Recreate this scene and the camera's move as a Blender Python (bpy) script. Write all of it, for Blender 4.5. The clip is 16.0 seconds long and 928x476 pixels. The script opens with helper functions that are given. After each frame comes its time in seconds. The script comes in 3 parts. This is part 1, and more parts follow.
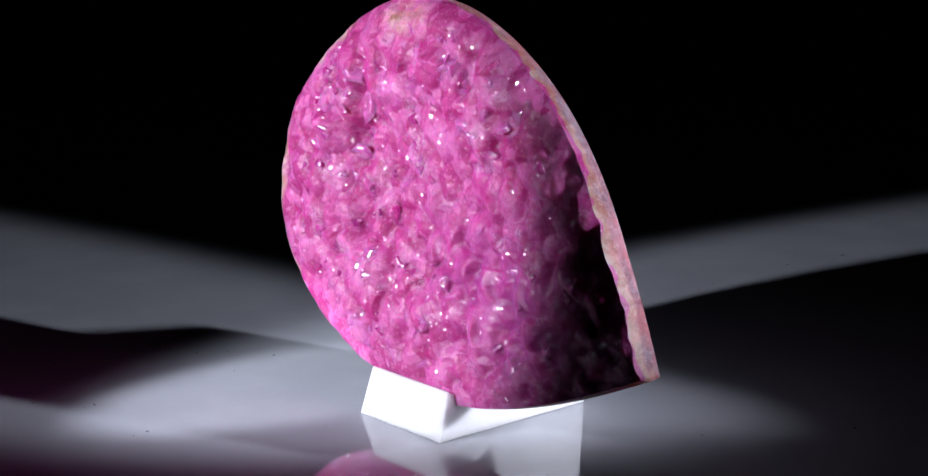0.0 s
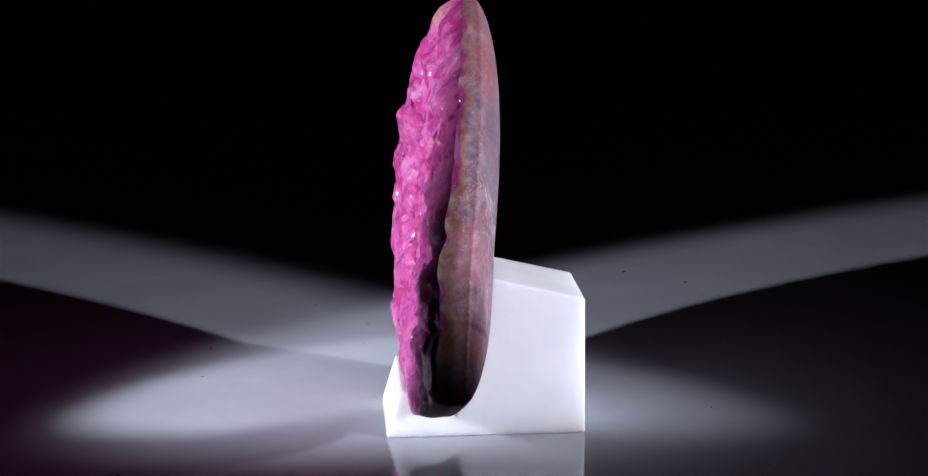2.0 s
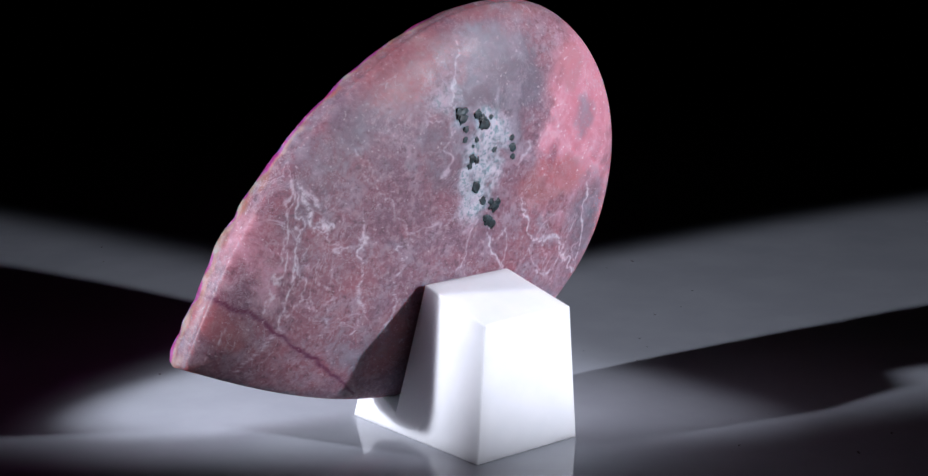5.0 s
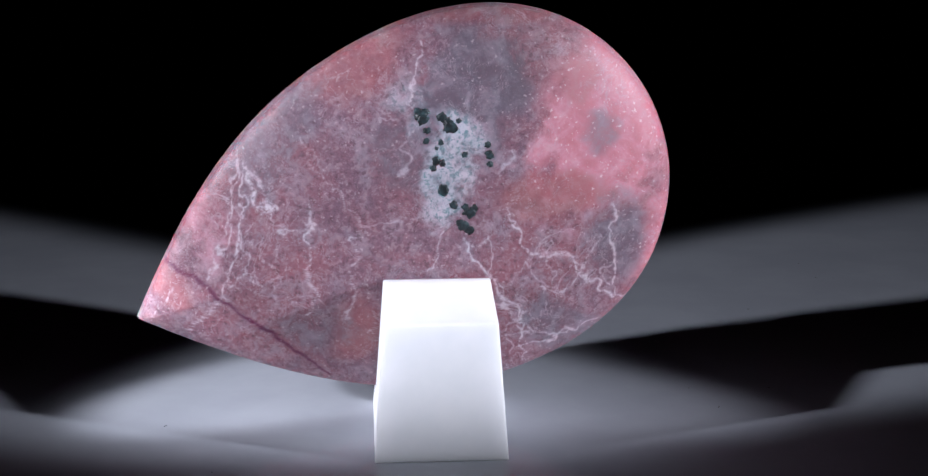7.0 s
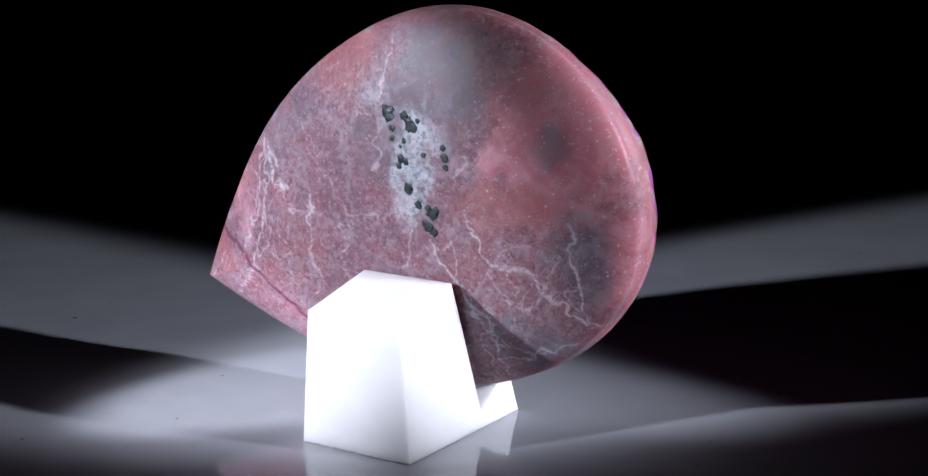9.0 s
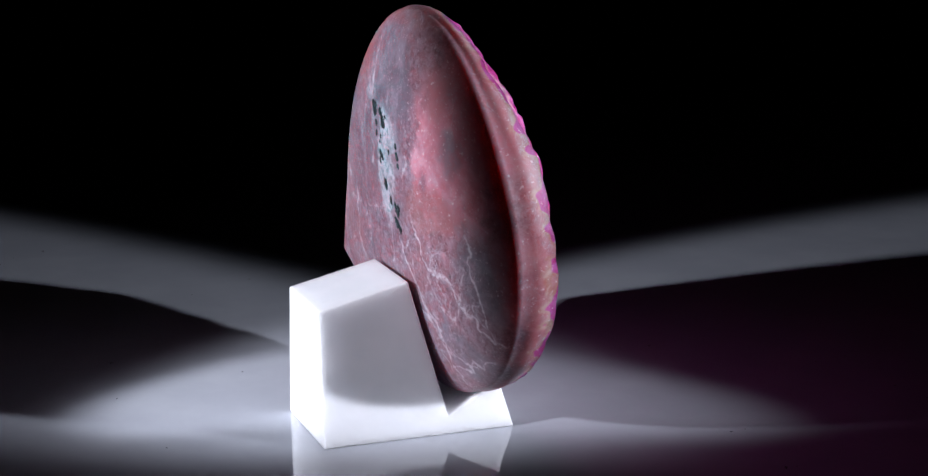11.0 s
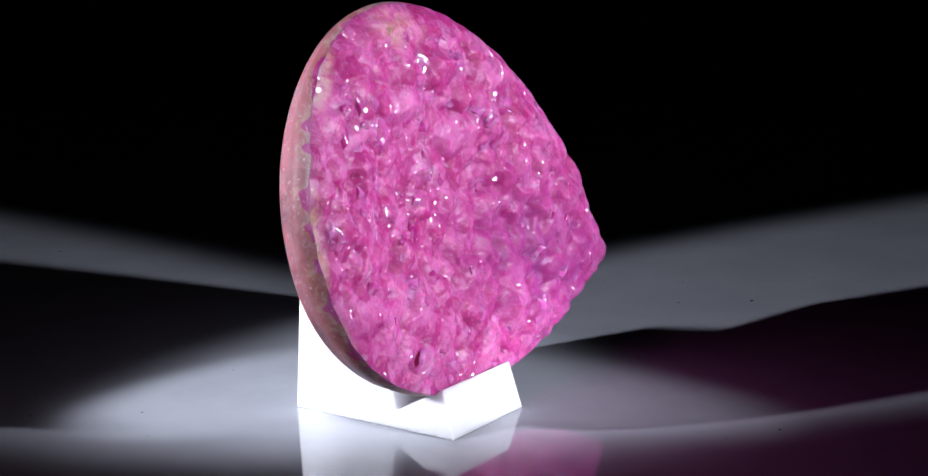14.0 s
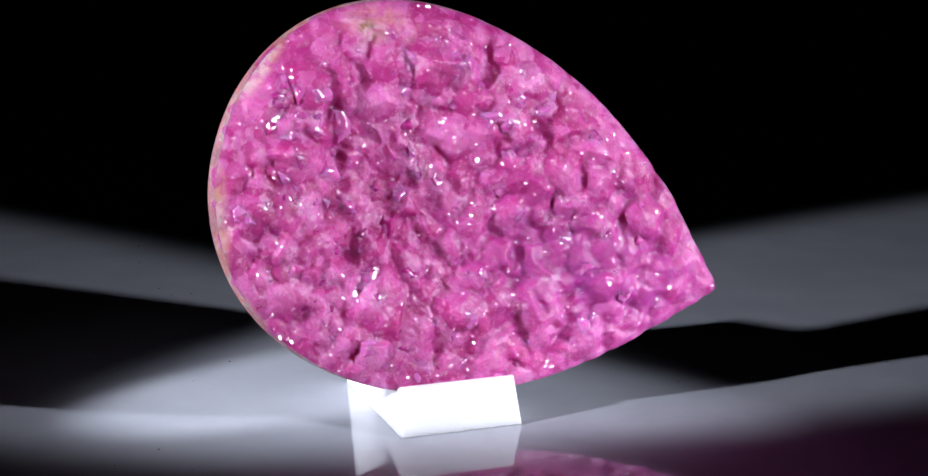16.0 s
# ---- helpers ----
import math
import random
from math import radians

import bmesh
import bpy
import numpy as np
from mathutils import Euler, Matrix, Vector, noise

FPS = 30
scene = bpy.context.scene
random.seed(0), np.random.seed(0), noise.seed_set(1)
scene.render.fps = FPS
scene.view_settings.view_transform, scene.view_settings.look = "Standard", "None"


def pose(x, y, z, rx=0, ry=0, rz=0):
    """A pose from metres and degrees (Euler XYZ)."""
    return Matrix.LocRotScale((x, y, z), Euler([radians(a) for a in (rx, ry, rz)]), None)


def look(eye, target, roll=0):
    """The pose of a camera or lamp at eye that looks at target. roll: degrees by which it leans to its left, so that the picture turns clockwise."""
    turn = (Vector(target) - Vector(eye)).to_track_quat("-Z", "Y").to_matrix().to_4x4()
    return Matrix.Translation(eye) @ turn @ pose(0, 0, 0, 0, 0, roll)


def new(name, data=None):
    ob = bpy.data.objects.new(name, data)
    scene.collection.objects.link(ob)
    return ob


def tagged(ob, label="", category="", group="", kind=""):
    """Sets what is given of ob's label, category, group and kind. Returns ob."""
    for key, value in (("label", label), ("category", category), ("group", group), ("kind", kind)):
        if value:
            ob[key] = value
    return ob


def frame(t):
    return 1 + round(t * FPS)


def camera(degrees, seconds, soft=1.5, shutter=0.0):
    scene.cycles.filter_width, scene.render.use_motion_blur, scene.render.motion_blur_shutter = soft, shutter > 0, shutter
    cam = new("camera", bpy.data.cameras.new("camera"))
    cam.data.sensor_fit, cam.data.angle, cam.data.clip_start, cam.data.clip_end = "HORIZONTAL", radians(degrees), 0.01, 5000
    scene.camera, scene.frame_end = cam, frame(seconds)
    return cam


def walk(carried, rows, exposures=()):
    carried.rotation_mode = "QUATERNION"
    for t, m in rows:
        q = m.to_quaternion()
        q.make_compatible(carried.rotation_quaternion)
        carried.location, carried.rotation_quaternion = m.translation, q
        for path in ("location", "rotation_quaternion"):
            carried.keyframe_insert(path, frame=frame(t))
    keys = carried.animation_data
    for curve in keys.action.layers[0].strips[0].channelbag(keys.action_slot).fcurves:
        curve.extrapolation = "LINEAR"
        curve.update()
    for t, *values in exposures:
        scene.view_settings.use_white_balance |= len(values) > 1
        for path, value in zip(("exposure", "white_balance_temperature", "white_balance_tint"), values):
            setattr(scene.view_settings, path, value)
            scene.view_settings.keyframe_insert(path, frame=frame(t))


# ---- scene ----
cam = camera(29.01, 16.0, soft=1.5)
EYE = Vector((0.0, -0.25, 0.08365))
VIEW = look(EYE, EYE + Vector((0.01417, 0.97478, -0.22271)), roll=-0.28)
walk(cam, [(0, VIEW), (16, VIEW)], exposures=[(0, 0.0), (16, 0.0)])

# ---- light: two snooted spots and two added pool fills in a black room ----
world = bpy.data.worlds.new("dark_room")
scene.world = world
world.use_nodes = True
world.node_tree.nodes["Background"].inputs[0].default_value = (0.55, 0.5, 0.6, 1)
world.node_tree.nodes["Background"].inputs[1].default_value = 0.0008


def spot(name, eye, target, watts, half_angle, blend, radius, colour):
    data = bpy.data.lights.new(name, "SPOT")
    data.energy, data.color = watts, colour
    data.spot_size, data.spot_blend, data.shadow_soft_size = radians(2 * half_angle), blend, radius
    ob = new(name, data)
    ob.matrix_world = look(eye, target)
    return ob


# on each side a long-throw beam over the whole stone, plus an added short fill that brightens the pool at its foot
spot("spot_lamp_left", (-0.2685, -0.1339, 0.122), (0.0608, 0.0559, 0.0), 6.9, 8.3, 0.45, 0.006, (0.84, 0.87, 1.0))
spot("spot_lamp_right", (0.2661, -0.1385, 0.113), (-0.1303, 0.0812, 0.0), 6.2, 9.3, 0.5, 0.006, (0.84, 0.87, 1.0))
spot("pool_fill_left", (-0.1555, -0.0686, 0.080), (-0.024, 0.014, 0.0), 1.9, 6.1, 0.34, 0.0035, (0.84, 0.87, 1.0))
spot("pool_fill_right", (0.1571, -0.0651, 0.071), (0.014, 0.012, 0.0), 0.65, 6.3, 0.5, 0.005, (0.84, 0.87, 1.0))


# ---- materials ----
class Nodes:
    """A small builder for node materials."""

    def __init__(self, name):
        self.material = bpy.data.materials.new(name)
        self.material.use_nodes = True
        self.tree = self.material.node_tree
        self.bsdf = self.tree.nodes["Principled BSDF"]
        self.coords = self.tree.nodes.new("ShaderNodeTexCoord").outputs["Object"]

    def put(self, socket, value):
        if isinstance(value, bpy.types.NodeSocket):
            self.tree.links.new(value, socket)
        elif isinstance(value, (tuple, list)) and socket.type == "RGBA":
            socket.default_value = (*value[:3], 1)
        else:
            socket.default_value = value

    def set(self, **values):
        for key, value in values.items():
            self.put(self.bsdf.inputs[key.replace("_", " ")], value)

    def noise(self, scale, detail=4, rough=0.55, warp=0.0):
        n = self.tree.nodes.new("ShaderNodeTexNoise")
        self.put(n.inputs["Vector"], self.coords)
        self.put(n.inputs["Scale"], scale)
        self.put(n.inputs["Detail"], detail)
        self.put(n.inputs["Roughness"], rough)
        self.put(n.inputs["Distortion"], warp)
        return n.outputs["Fac"]

    def cells(self, scale, feature="F1", out="Distance"):
        n = self.tree.nodes.new("ShaderNodeTexVoronoi")
        n.feature = feature
        self.put(n.inputs["Vector"], self.coords)
        self.put(n.inputs["Scale"], scale)
        return n.outputs[out]

    def facets(self, scale, tilt, under=None):
        """Flat faces the size of 1 / scale, each tilted by chance."""
        n = self.tree.nodes.new("ShaderNodeTexVoronoi")
        self.put(n.inputs["Vector"], self.coords)
        self.put(n.inputs["Scale"], scale)

        def vector(how, a, b):
            m = self.tree.nodes.new("ShaderNodeVectorMath")
            m.operation = how
            self.put(m.inputs[0], a)
            self.put(m.inputs[1], b)
            return m
        away = vector("SUBTRACT", self.coords, n.outputs["Position"]).outputs["Vector"]
        lean = vector("SUBTRACT", n.outputs["Color"], (0.5, 0.5, 0.5)).outputs["Vector"]
        return self.bump(vector("DOT_PRODUCT", away, lean).outputs["Value"], 1.0, 2 * tilt, under)

    def band(self, value, low, high, to_low=0.0, to_high=1.0):
        n = self.tree.nodes.new("ShaderNodeMapRange")
        n.interpolation_type = "SMOOTHSTEP"
        for i, v in enumerate((value, low, high, to_low, to_high)):
            self.put(n.inputs[i], v)
        return n.outputs[0]

    def attribute(self, name):
        n = self.tree.nodes.new("ShaderNodeAttribute")
        n.attribute_name = name
        return n.outputs["Fac"]

    def math(self, how, a, b=0.0):
        n = self.tree.nodes.new("ShaderNodeMath")
        n.operation = how
        n.use_clamp = how in ("ADD", "MULTIPLY")
        self.put(n.inputs[0], a)
        self.put(n.inputs[1], b)
        return n.outputs[0]

    def mix(self, factor, a, b, how="MIX"):
        n = self.tree.nodes.new("ShaderNodeMix")
        n.data_type, n.blend_type = "RGBA", how
        self.put(n.inputs["Factor"], factor)
        self.put(n.inputs["A"], a)
        self.put(n.inputs["B"], b)
        return n.outputs["Result"]

    def bump(self, height, strength, distance, under=None):
        n = self.tree.nodes.new("ShaderNodeBump")
        self.put(n.inputs["Height"], height)
        self.put(n.inputs["Strength"], strength)
        self.put(n.inputs["Distance"], distance)
        if under:
            self.put(n.inputs["Normal"], under)
        return n.outputs["Normal"]


def turntable_material():
    n = Nodes("glossy_white_acrylic")
    wear = n.noise(60, 5)
    colour = n.mix(n.band(wear, 0.35, 0.7), (0.37, 0.385, 0.425), (0.41, 0.425, 0.465))
    smear = n.noise(14, 3, 0.6, 1.5)
    n.set(Base_Color=colour, Roughness=n.band(smear, 0.3, 0.75, 0.02, 0.07), IOR=1.5)
    n.set(Normal=n.bump(n.noise(25, 2), 0.05, 0.0004))
    return n.material


def backdrop_material():
    n = Nodes("black_cloth")
    n.set(Base_Color=n.mix(n.noise(300, 3), (0.018, 0.017, 0.020), (0.030, 0.028, 0.032)), Roughness=0.95)
    n.set(Specular_IOR_Level=0.05)
    return n.material


def stand_material():
    n = Nodes("milky_white_acrylic")
    n.set(Base_Color=n.mix(n.band(n.noise(180, 4), 0.3, 0.7), (0.84, 0.85, 0.87), (0.88, 0.88, 0.90)))
    n.set(Subsurface_Weight=1.0, Subsurface_Radius=(1.0, 1.0, 1.0), Subsurface_Scale=0.0028)
    n.set(Roughness=n.band(n.noise(900, 3), 0.3, 0.7, 0.38, 0.5), IOR=1.45, Specular_IOR_Level=0.35)
    return n.material


def druse_material():
    n = Nodes("magenta_crystal")
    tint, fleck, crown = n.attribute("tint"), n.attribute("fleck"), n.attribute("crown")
    cloud = n.noise(170, 5, 0.6, 0.6)
    fine = n.noise(1500, 4, 0.65)
    colour = n.mix(n.band(cloud, 0.36, 0.66), (0.42, 0.016, 0.185), (0.53, 0.050, 0.275))
    colour = n.mix(n.band(tint, 0.05, 0.40, 0.75, 0.0), colour, (0.37, 0.008, 0.145))
    # paler towards the crown of each lump
    pale_crown = n.math("MULTIPLY", n.band(crown, 0.10, 0.75), n.band(tint, 0.25, 0.85, 0.15, 1.0))
    colour = n.mix(n.math("MULTIPLY", pale_crown, n.band(cloud, 0.3, 0.6, 0.35, 0.75)), colour, (0.68, 0.20, 0.46))
    colour = n.mix(n.band(fleck, 0.50, 0.85, 0.0, 0.55), colour, (0.66, 0.17, 0.43))
    colour = n.mix(n.band(fleck, 0.05, 0.30, 0.5, 0.0), colour, (0.38, 0.010, 0.150))
    colour = n.mix(n.math("MULTIPLY", n.band(fine, 0.54, 0.68), 0.4), colour, (0.74, 0.30, 0.55))
    colour = n.mix(n.band(n.noise(90, 3), 0.54, 0.70, 0.0, 0.5), colour, (0.36, 0.010, 0.160))
    # purple of the tip, darkened further in the colour for the weaker light there
    colour = n.mix(n.math("MULTIPLY", n.attribute("dim_purple"), n.band(cloud, 0.3, 0.6, 0.9, 0.5)), colour, (0.31, 0.030, 0.215))
    strands = n.band(n.math("ABSOLUTE", n.math("SUBTRACT", n.noise(300, 5, 0.65, 1.8), 0.5)), 0.0, 0.03, 1.0, 0.0)
    colour = n.mix(n.math("MULTIPLY", strands, n.band(n.noise(140, 3), 0.40, 0.60, 0.1, 0.6)), colour, (0.40, 0.010, 0.180))
    sparkle = n.attribute("sparkle")
    # white of the glinting clusters, painted into the colour
    sparkle_white = n.math("MULTIPLY", sparkle, n.band(n.noise(2300, 4, 0.75), 0.44, 0.56, 0.0, 0.5))
    colour = n.mix(sparkle_white, colour, (0.78, 0.50, 0.68))
    colour = n.mix(n.math("MULTIPLY", n.attribute("cream"), n.band(n.noise(450, 5, 0.7), 0.38, 0.56, 0.15, 0.95)), colour, n.mix(n.band(cloud, 0.4, 0.6), (0.60, 0.27, 0.21), (0.70, 0.42, 0.44)))
    stain = n.math("MULTIPLY", n.attribute("pale"), n.band(n.noise(500, 5, 0.7), 0.40, 0.58))
    colour = n.mix(stain, colour, n.mix(n.band(fine, 0.35, 0.65), (0.26, 0.11, 0.075), (0.50, 0.27, 0.22)))
    n.set(Base_Color=colour, Subsurface_Weight=0.85, Subsurface_Radius=(1.0, 0.25, 0.6), Subsurface_Scale=0.0030)
    n.set(Roughness=n.band(fleck, 0.3, 0.9, 0.60, 0.44), IOR=1.5, Specular_IOR_Level=0.4)
    grain = n.bump(n.noise(700, 4, 0.5), 0.3, 0.00022)
    steps = n.bump(n.cells(620, "DISTANCE_TO_EDGE"), n.band(n.noise(120, 2), 0.4, 0.6, 0.1, 0.6), 0.00030, grain)
    n.set(Normal=n.bump(fine, 0.4, 0.00010, steps))
    # small cleavage faces with tilts of their own glint in the light
    glassy = n.math("ADD", n.band(n.noise(260, 3, 0.6), 0.40, 0.60, 0.25, 0.9), sparkle)
    n.set(Coat_Weight=glassy, Coat_Roughness=0.12, Coat_IOR=1.6, Coat_Normal=n.bump(fine, 0.15, 0.00010, n.facets(1700, 1.0, n.facets(480, 0.6))))
    return n.material


def cabochon_material():
    n = Nodes("polished_rose_stone")
    cloud = n.noise(70, 6, 0.62, 0.8)
    mottle = n.noise(330, 6, 0.68, 0.4)
    speck = n.noise(4000, 4, 0.7)
    grit = n.noise(1300, 6, 0.75, 0.4)
    colour = n.mix(n.band(cloud, 0.34, 0.66), (0.200, 0.116, 0.148), (0.29, 0.130, 0.152))
    colour = n.mix(n.band(mottle, 0.42, 0.66, 0.0, 0.75), colour, (0.29, 0.212, 0.250))
    colour = n.mix(n.band(grit, 0.51, 0.62, 0.0, 0.65), colour, (0.38, 0.265, 0.285))
    colour = n.mix(n.band(grit, 0.36, 0.48, 0.65, 0.0), colour, (0.11, 0.052, 0.060))
    ragged = n.band(mottle, 0.2, 0.8, -0.3, 0.3)

    def zone(name, most=1.0, low=0.12, high=0.95):
        return n.band(n.math("ADD", n.attribute(name), ragged), low, high, 0.0, most)

    colour = n.mix(zone("pink", 0.85), colour, n.mix(n.band(mottle, 0.4, 0.7), (0.60, 0.22, 0.265), (0.72, 0.38, 0.43)))
    colour = n.mix(zone("red", 0.6), colour, n.mix(n.band(cloud, 0.35, 0.65), (0.36, 0.095, 0.098), (0.33, 0.15, 0.145)))
    colour = n.mix(zone("grey", 0.9), colour, n.mix(n.band(mottle, 0.36, 0.68), (0.135, 0.115, 0.140), (0.26, 0.215, 0.250)))
    colour = n.mix(n.math("MULTIPLY", zone("frost", 0.95, 0.05, 1.1), n.band(mottle, 0.34, 0.58, 0.35, 1.0)), colour, n.mix(n.band(grit, 0.42, 0.52), (0.19, 0.30, 0.31), n.mix(n.band(mottle, 0.4, 0.6), (0.44, 0.50, 0.52), (0.60, 0.55, 0.59))))
    colour = n.mix(zone("rind", 0.85), colour, n.mix(n.band(mottle, 0.4, 0.64), (0.34, 0.135, 0.090), (0.52, 0.36, 0.30)))
    wisps = n.band(n.math("ABSOLUTE", n.math("SUBTRACT", n.noise(110, 5, 0.6, 1.2), 0.5)), 0.0, 0.012, 1.0, 0.0)
    colour = n.mix(n.math("MULTIPLY", wisps, n.band(n.noise(60, 3), 0.45, 0.62, 0.0, 0.65)), colour, (0.52, 0.42, 0.45))
    hairs = n.band(n.math("ABSOLUTE", n.math("SUBTRACT", n.noise(330, 5, 0.65, 1.5), 0.5)), 0.0, 0.014, 1.0, 0.0)
    colour = n.mix(n.math("MULTIPLY", hairs, n.band(n.noise(150, 3), 0.42, 0.60, 0.0, 0.65)), colour, (0.48, 0.38, 0.42))
    colour = n.mix(n.band(n.attribute("bleed"), 0.3, 0.7), colour, n.mix(n.band(mottle, 0.4, 0.6), (0.38, 0.02, 0.18), (0.50, 0.10, 0.30)))
    colour = n.mix(n.math("MULTIPLY", n.attribute("vein"), n.band(grit, 0.36, 0.56, 0.15, 1.0)), colour, (0.70, 0.62, 0.65))
    colour = n.mix(n.math("MULTIPLY", n.attribute("seam"), n.band(grit, 0.3, 0.5, 0.6, 1.0)), colour, (0.12, 0.014, 0.058))
    flakes = n.math("MULTIPLY", n.band(n.noise(1900, 3, 0.6), 0.625, 0.69), n.band(n.attribute("pink"), 0.2, 0.8, 0.4, 0.8))
    colour = n.mix(flakes, colour, (0.74, 0.62, 0.62))
    colour = n.mix(n.band(speck, 0.54, 0.74, 0.0, 0.4), colour, (0.42, 0.32, 0.36))
    colour = n.mix(1.0, colour, (0.80, 0.78, 0.84), "MULTIPLY")
    n.set(Base_Color=colour, Subsurface_Weight=0.56, Subsurface_Radius=(1.0, 0.03, 0.03), Subsurface_Scale=0.0100)
    n.set(Roughness=n.band(mottle, 0.3, 0.7, 0.42, 0.60), IOR=1.5, Specular_IOR_Level=0.32)
    n.set(Normal=n.bump(speck, 0.12, 0.00008))
    return n.material


def tablet_material():
    n = Nodes("clear_pink_crystal")
    own = n.tree.nodes.new("ShaderNodeObjectInfo").outputs["Random"]
    cloud = n.noise(900, 4, 0.6)
    colour = n.mix(own, (0.43, 0.020, 0.195), (0.66, 0.14, 0.42))
    colour = n.mix(n.band(cloud, 0.45, 0.65, 0.0, 0.6), colour, (0.72, 0.24, 0.50))
    n.set(Base_Color=colour, Subsurface_Weight=0.8, Subsurface_Radius=(1.0, 0.25, 0.6), Subsurface_Scale=0.0018)
    n.set(Roughness=n.band(cloud, 0.4, 0.65, 0.12, 0.22), IOR=1.66, Specular_IOR_Level=0.8, Normal=n.bump(n.noise(2200, 4, 0.7), 0.5, 0.00010, n.facets(1500, 0.25)))
    return n.material


def inclusion_material():
    n = Nodes("black_green_mineral")
    n.set(Base_Color=n.mix(n.band(n.noise(900, 4), 0.4, 0.65), (0.006, 0.009, 0.011), (0.022, 0.042, 0.048)), Roughness=0.5)
    return n.material


def dust_material():
    n = Nodes("grey_dust")
    n.set(Base_Color=n.mix(n.noise(3000), (0.05, 0.05, 0.06), (0.16, 0.15, 0.16)), Roughness=0.9)
    return n.material


# ---- mesh helpers ----
MM = 0.001


def part(name, bm, material, parent=None, label=""):
    mesh = bpy.data.meshes.new(name)
    bm.to_mesh(mesh)
    bm.free()
    mesh.materials.append(material)
    ob = new(name, mesh)
    ob.parent = parent
    return tagged(ob, label)


def sheet(name, points, faces, material, parent=None, label="", fields=None):
    """A smooth mesh from computed points in mm, with named mineral fields on its points."""
    mesh = bpy.data.meshes.new(name)
    mesh.from_pydata((points * MM).tolist(), [], faces)
    mesh.polygons.foreach_set("use_smooth", [True] * len(mesh.polygons))
    for key, values in (fields or {}).items():
        mesh.attributes.new(key, "FLOAT", "POINT").data.foreach_set("value", np.asarray(values, dtype=np.float32))
    mesh.materials.append(material)
    ob = new(name, mesh)
    ob.parent = parent
    return tagged(ob, label)


def smooth_noise(x, y, size, seed):
    """Value noise in the plane, -1 to 1, with grains of that size."""
    grid = np.random.RandomState(seed).uniform(-1, 1, (64, 64))
    gx, gy = x / size + 31.3, y / size + 29.7
    ix, iy = np.floor(gx).astype(int), np.floor(gy).astype(int)
    fx, fy = gx - ix, gy - iy
    fx, fy = fx * fx * (3 - 2 * fx), fy * fy * (3 - 2 * fy)
    g = lambda a, b: grid[a % 64, b % 64]
    return (g(ix, iy) * (1 - fx) + g(ix + 1, iy) * fx) * (1 - fy) + (g(ix, iy + 1) * (1 - fx) + g(ix + 1, iy + 1) * fx) * fy


# ---- the room ----
TABLE_Z = -0.030


def room():
    cloth = backdrop_material()
    for name, centre, size in (("floor", (0, 0, -0.76), (3.2, 3.2, 0.02)), ("ceiling", (0, 0, 1.86), (3.2, 3.2, 0.02)),
                               ("wall_north", (0, 1.55, 0.55), (3.1, 0.1, 2.6)), ("wall_south", (0, -1.55, 0.55), (3.1, 0.1, 2.6)),
                               ("wall_east", (1.6, 0, 0.55), (0.1, 3.2, 2.6)), ("wall_west", (-1.6, 0, 0.55), (0.1, 3.2, 2.6))):
        bm = bmesh.new()
        bmesh.ops.create_cube(bm, size=1, matrix=Matrix.Translation(centre) @ Matrix.Diagonal((*size, 1)))
        tagged(part(name, bm, cloth), "dark unlit studio " + name.split("_")[0] + " in black cloth", "backdrop", kind="structure")


def turntable():
    """A wide glossy disc that carries the stand and the stone; its centre is the axis."""
    profile = [(0, 0), (0.3478, 0), (0.3494, -0.0006), (0.35, -0.002), (0.35, -0.007), (0.3494, -0.0084), (0.348, -0.009), (0, -0.009)]
    bm = bmesh.new()
    ring = [bm.verts.new((r, 0, z)) for r, z in profile]
    edges = [bm.edges.new(pair) for pair in zip(ring, ring[1:])]
    bmesh.ops.spin(bm, geom=ring + edges, cent=(0, 0, 0), axis=(0, 0, 1), angle=2 * math.pi, steps=160, use_merge=True)
    bmesh.ops.remove_doubles(bm, verts=bm.verts, dist=1e-6)
    bmesh.ops.recalc_face_normals(bm, faces=bm.faces)
    top = new("turntable")
    part("platter", bm, turntable_material(), top)
    bm = bmesh.new()
    bmesh.ops.create_cone(bm, segments=64, radius1=0.12, radius2=0.11, depth=0.021, cap_ends=True, matrix=Matrix.Translation((0, 0, -0.0195)))
    part("drive_base", bm, backdrop_material(), top, "matt black turntable base")
    tagged(top, "glossy white acrylic turntable disc under the stone", "turntable")
    bm = bmesh.new()
    bmesh.ops.create_cube(bm, size=1, matrix=Matrix.Translation((0, 0, TABLE_Z - 0.36)) @ Matrix.Diagonal((1.0, 1.0, 0.72, 1)))
    tagged(part("plinth", bm, backdrop_material()), "black cloth covered plinth below the turntable", "plinth", kind="structure")
    return top


def dust(parent_turn):
    """Specks of dust scattered on the disc."""
    rng = random.Random(5)
    bm = bmesh.new()
    for _ in range(90):
        a, r = rng.uniform(0, 2 * math.pi), 0.035 + 0.10 * rng.random()
        size = rng.choice((0.12, 0.16, 0.2, 0.3)) * MM
        m = Matrix.Translation((r * math.cos(a), r * math.sin(a), size * 0.3)) @ Matrix.Rotation(rng.uniform(0, 6.3), 4, "Z") @ Matrix.Diagonal((size * rng.uniform(0.6, 2.2), size * 0.6, size * 0.4, 1))
        bmesh.ops.create_icosphere(bm, subdivisions=1, radius=1, matrix=m)
    return tagged(part("dust", bm, dust_material()), "fine grey dust specks on the glossy disc", "dust", kind="stuff")


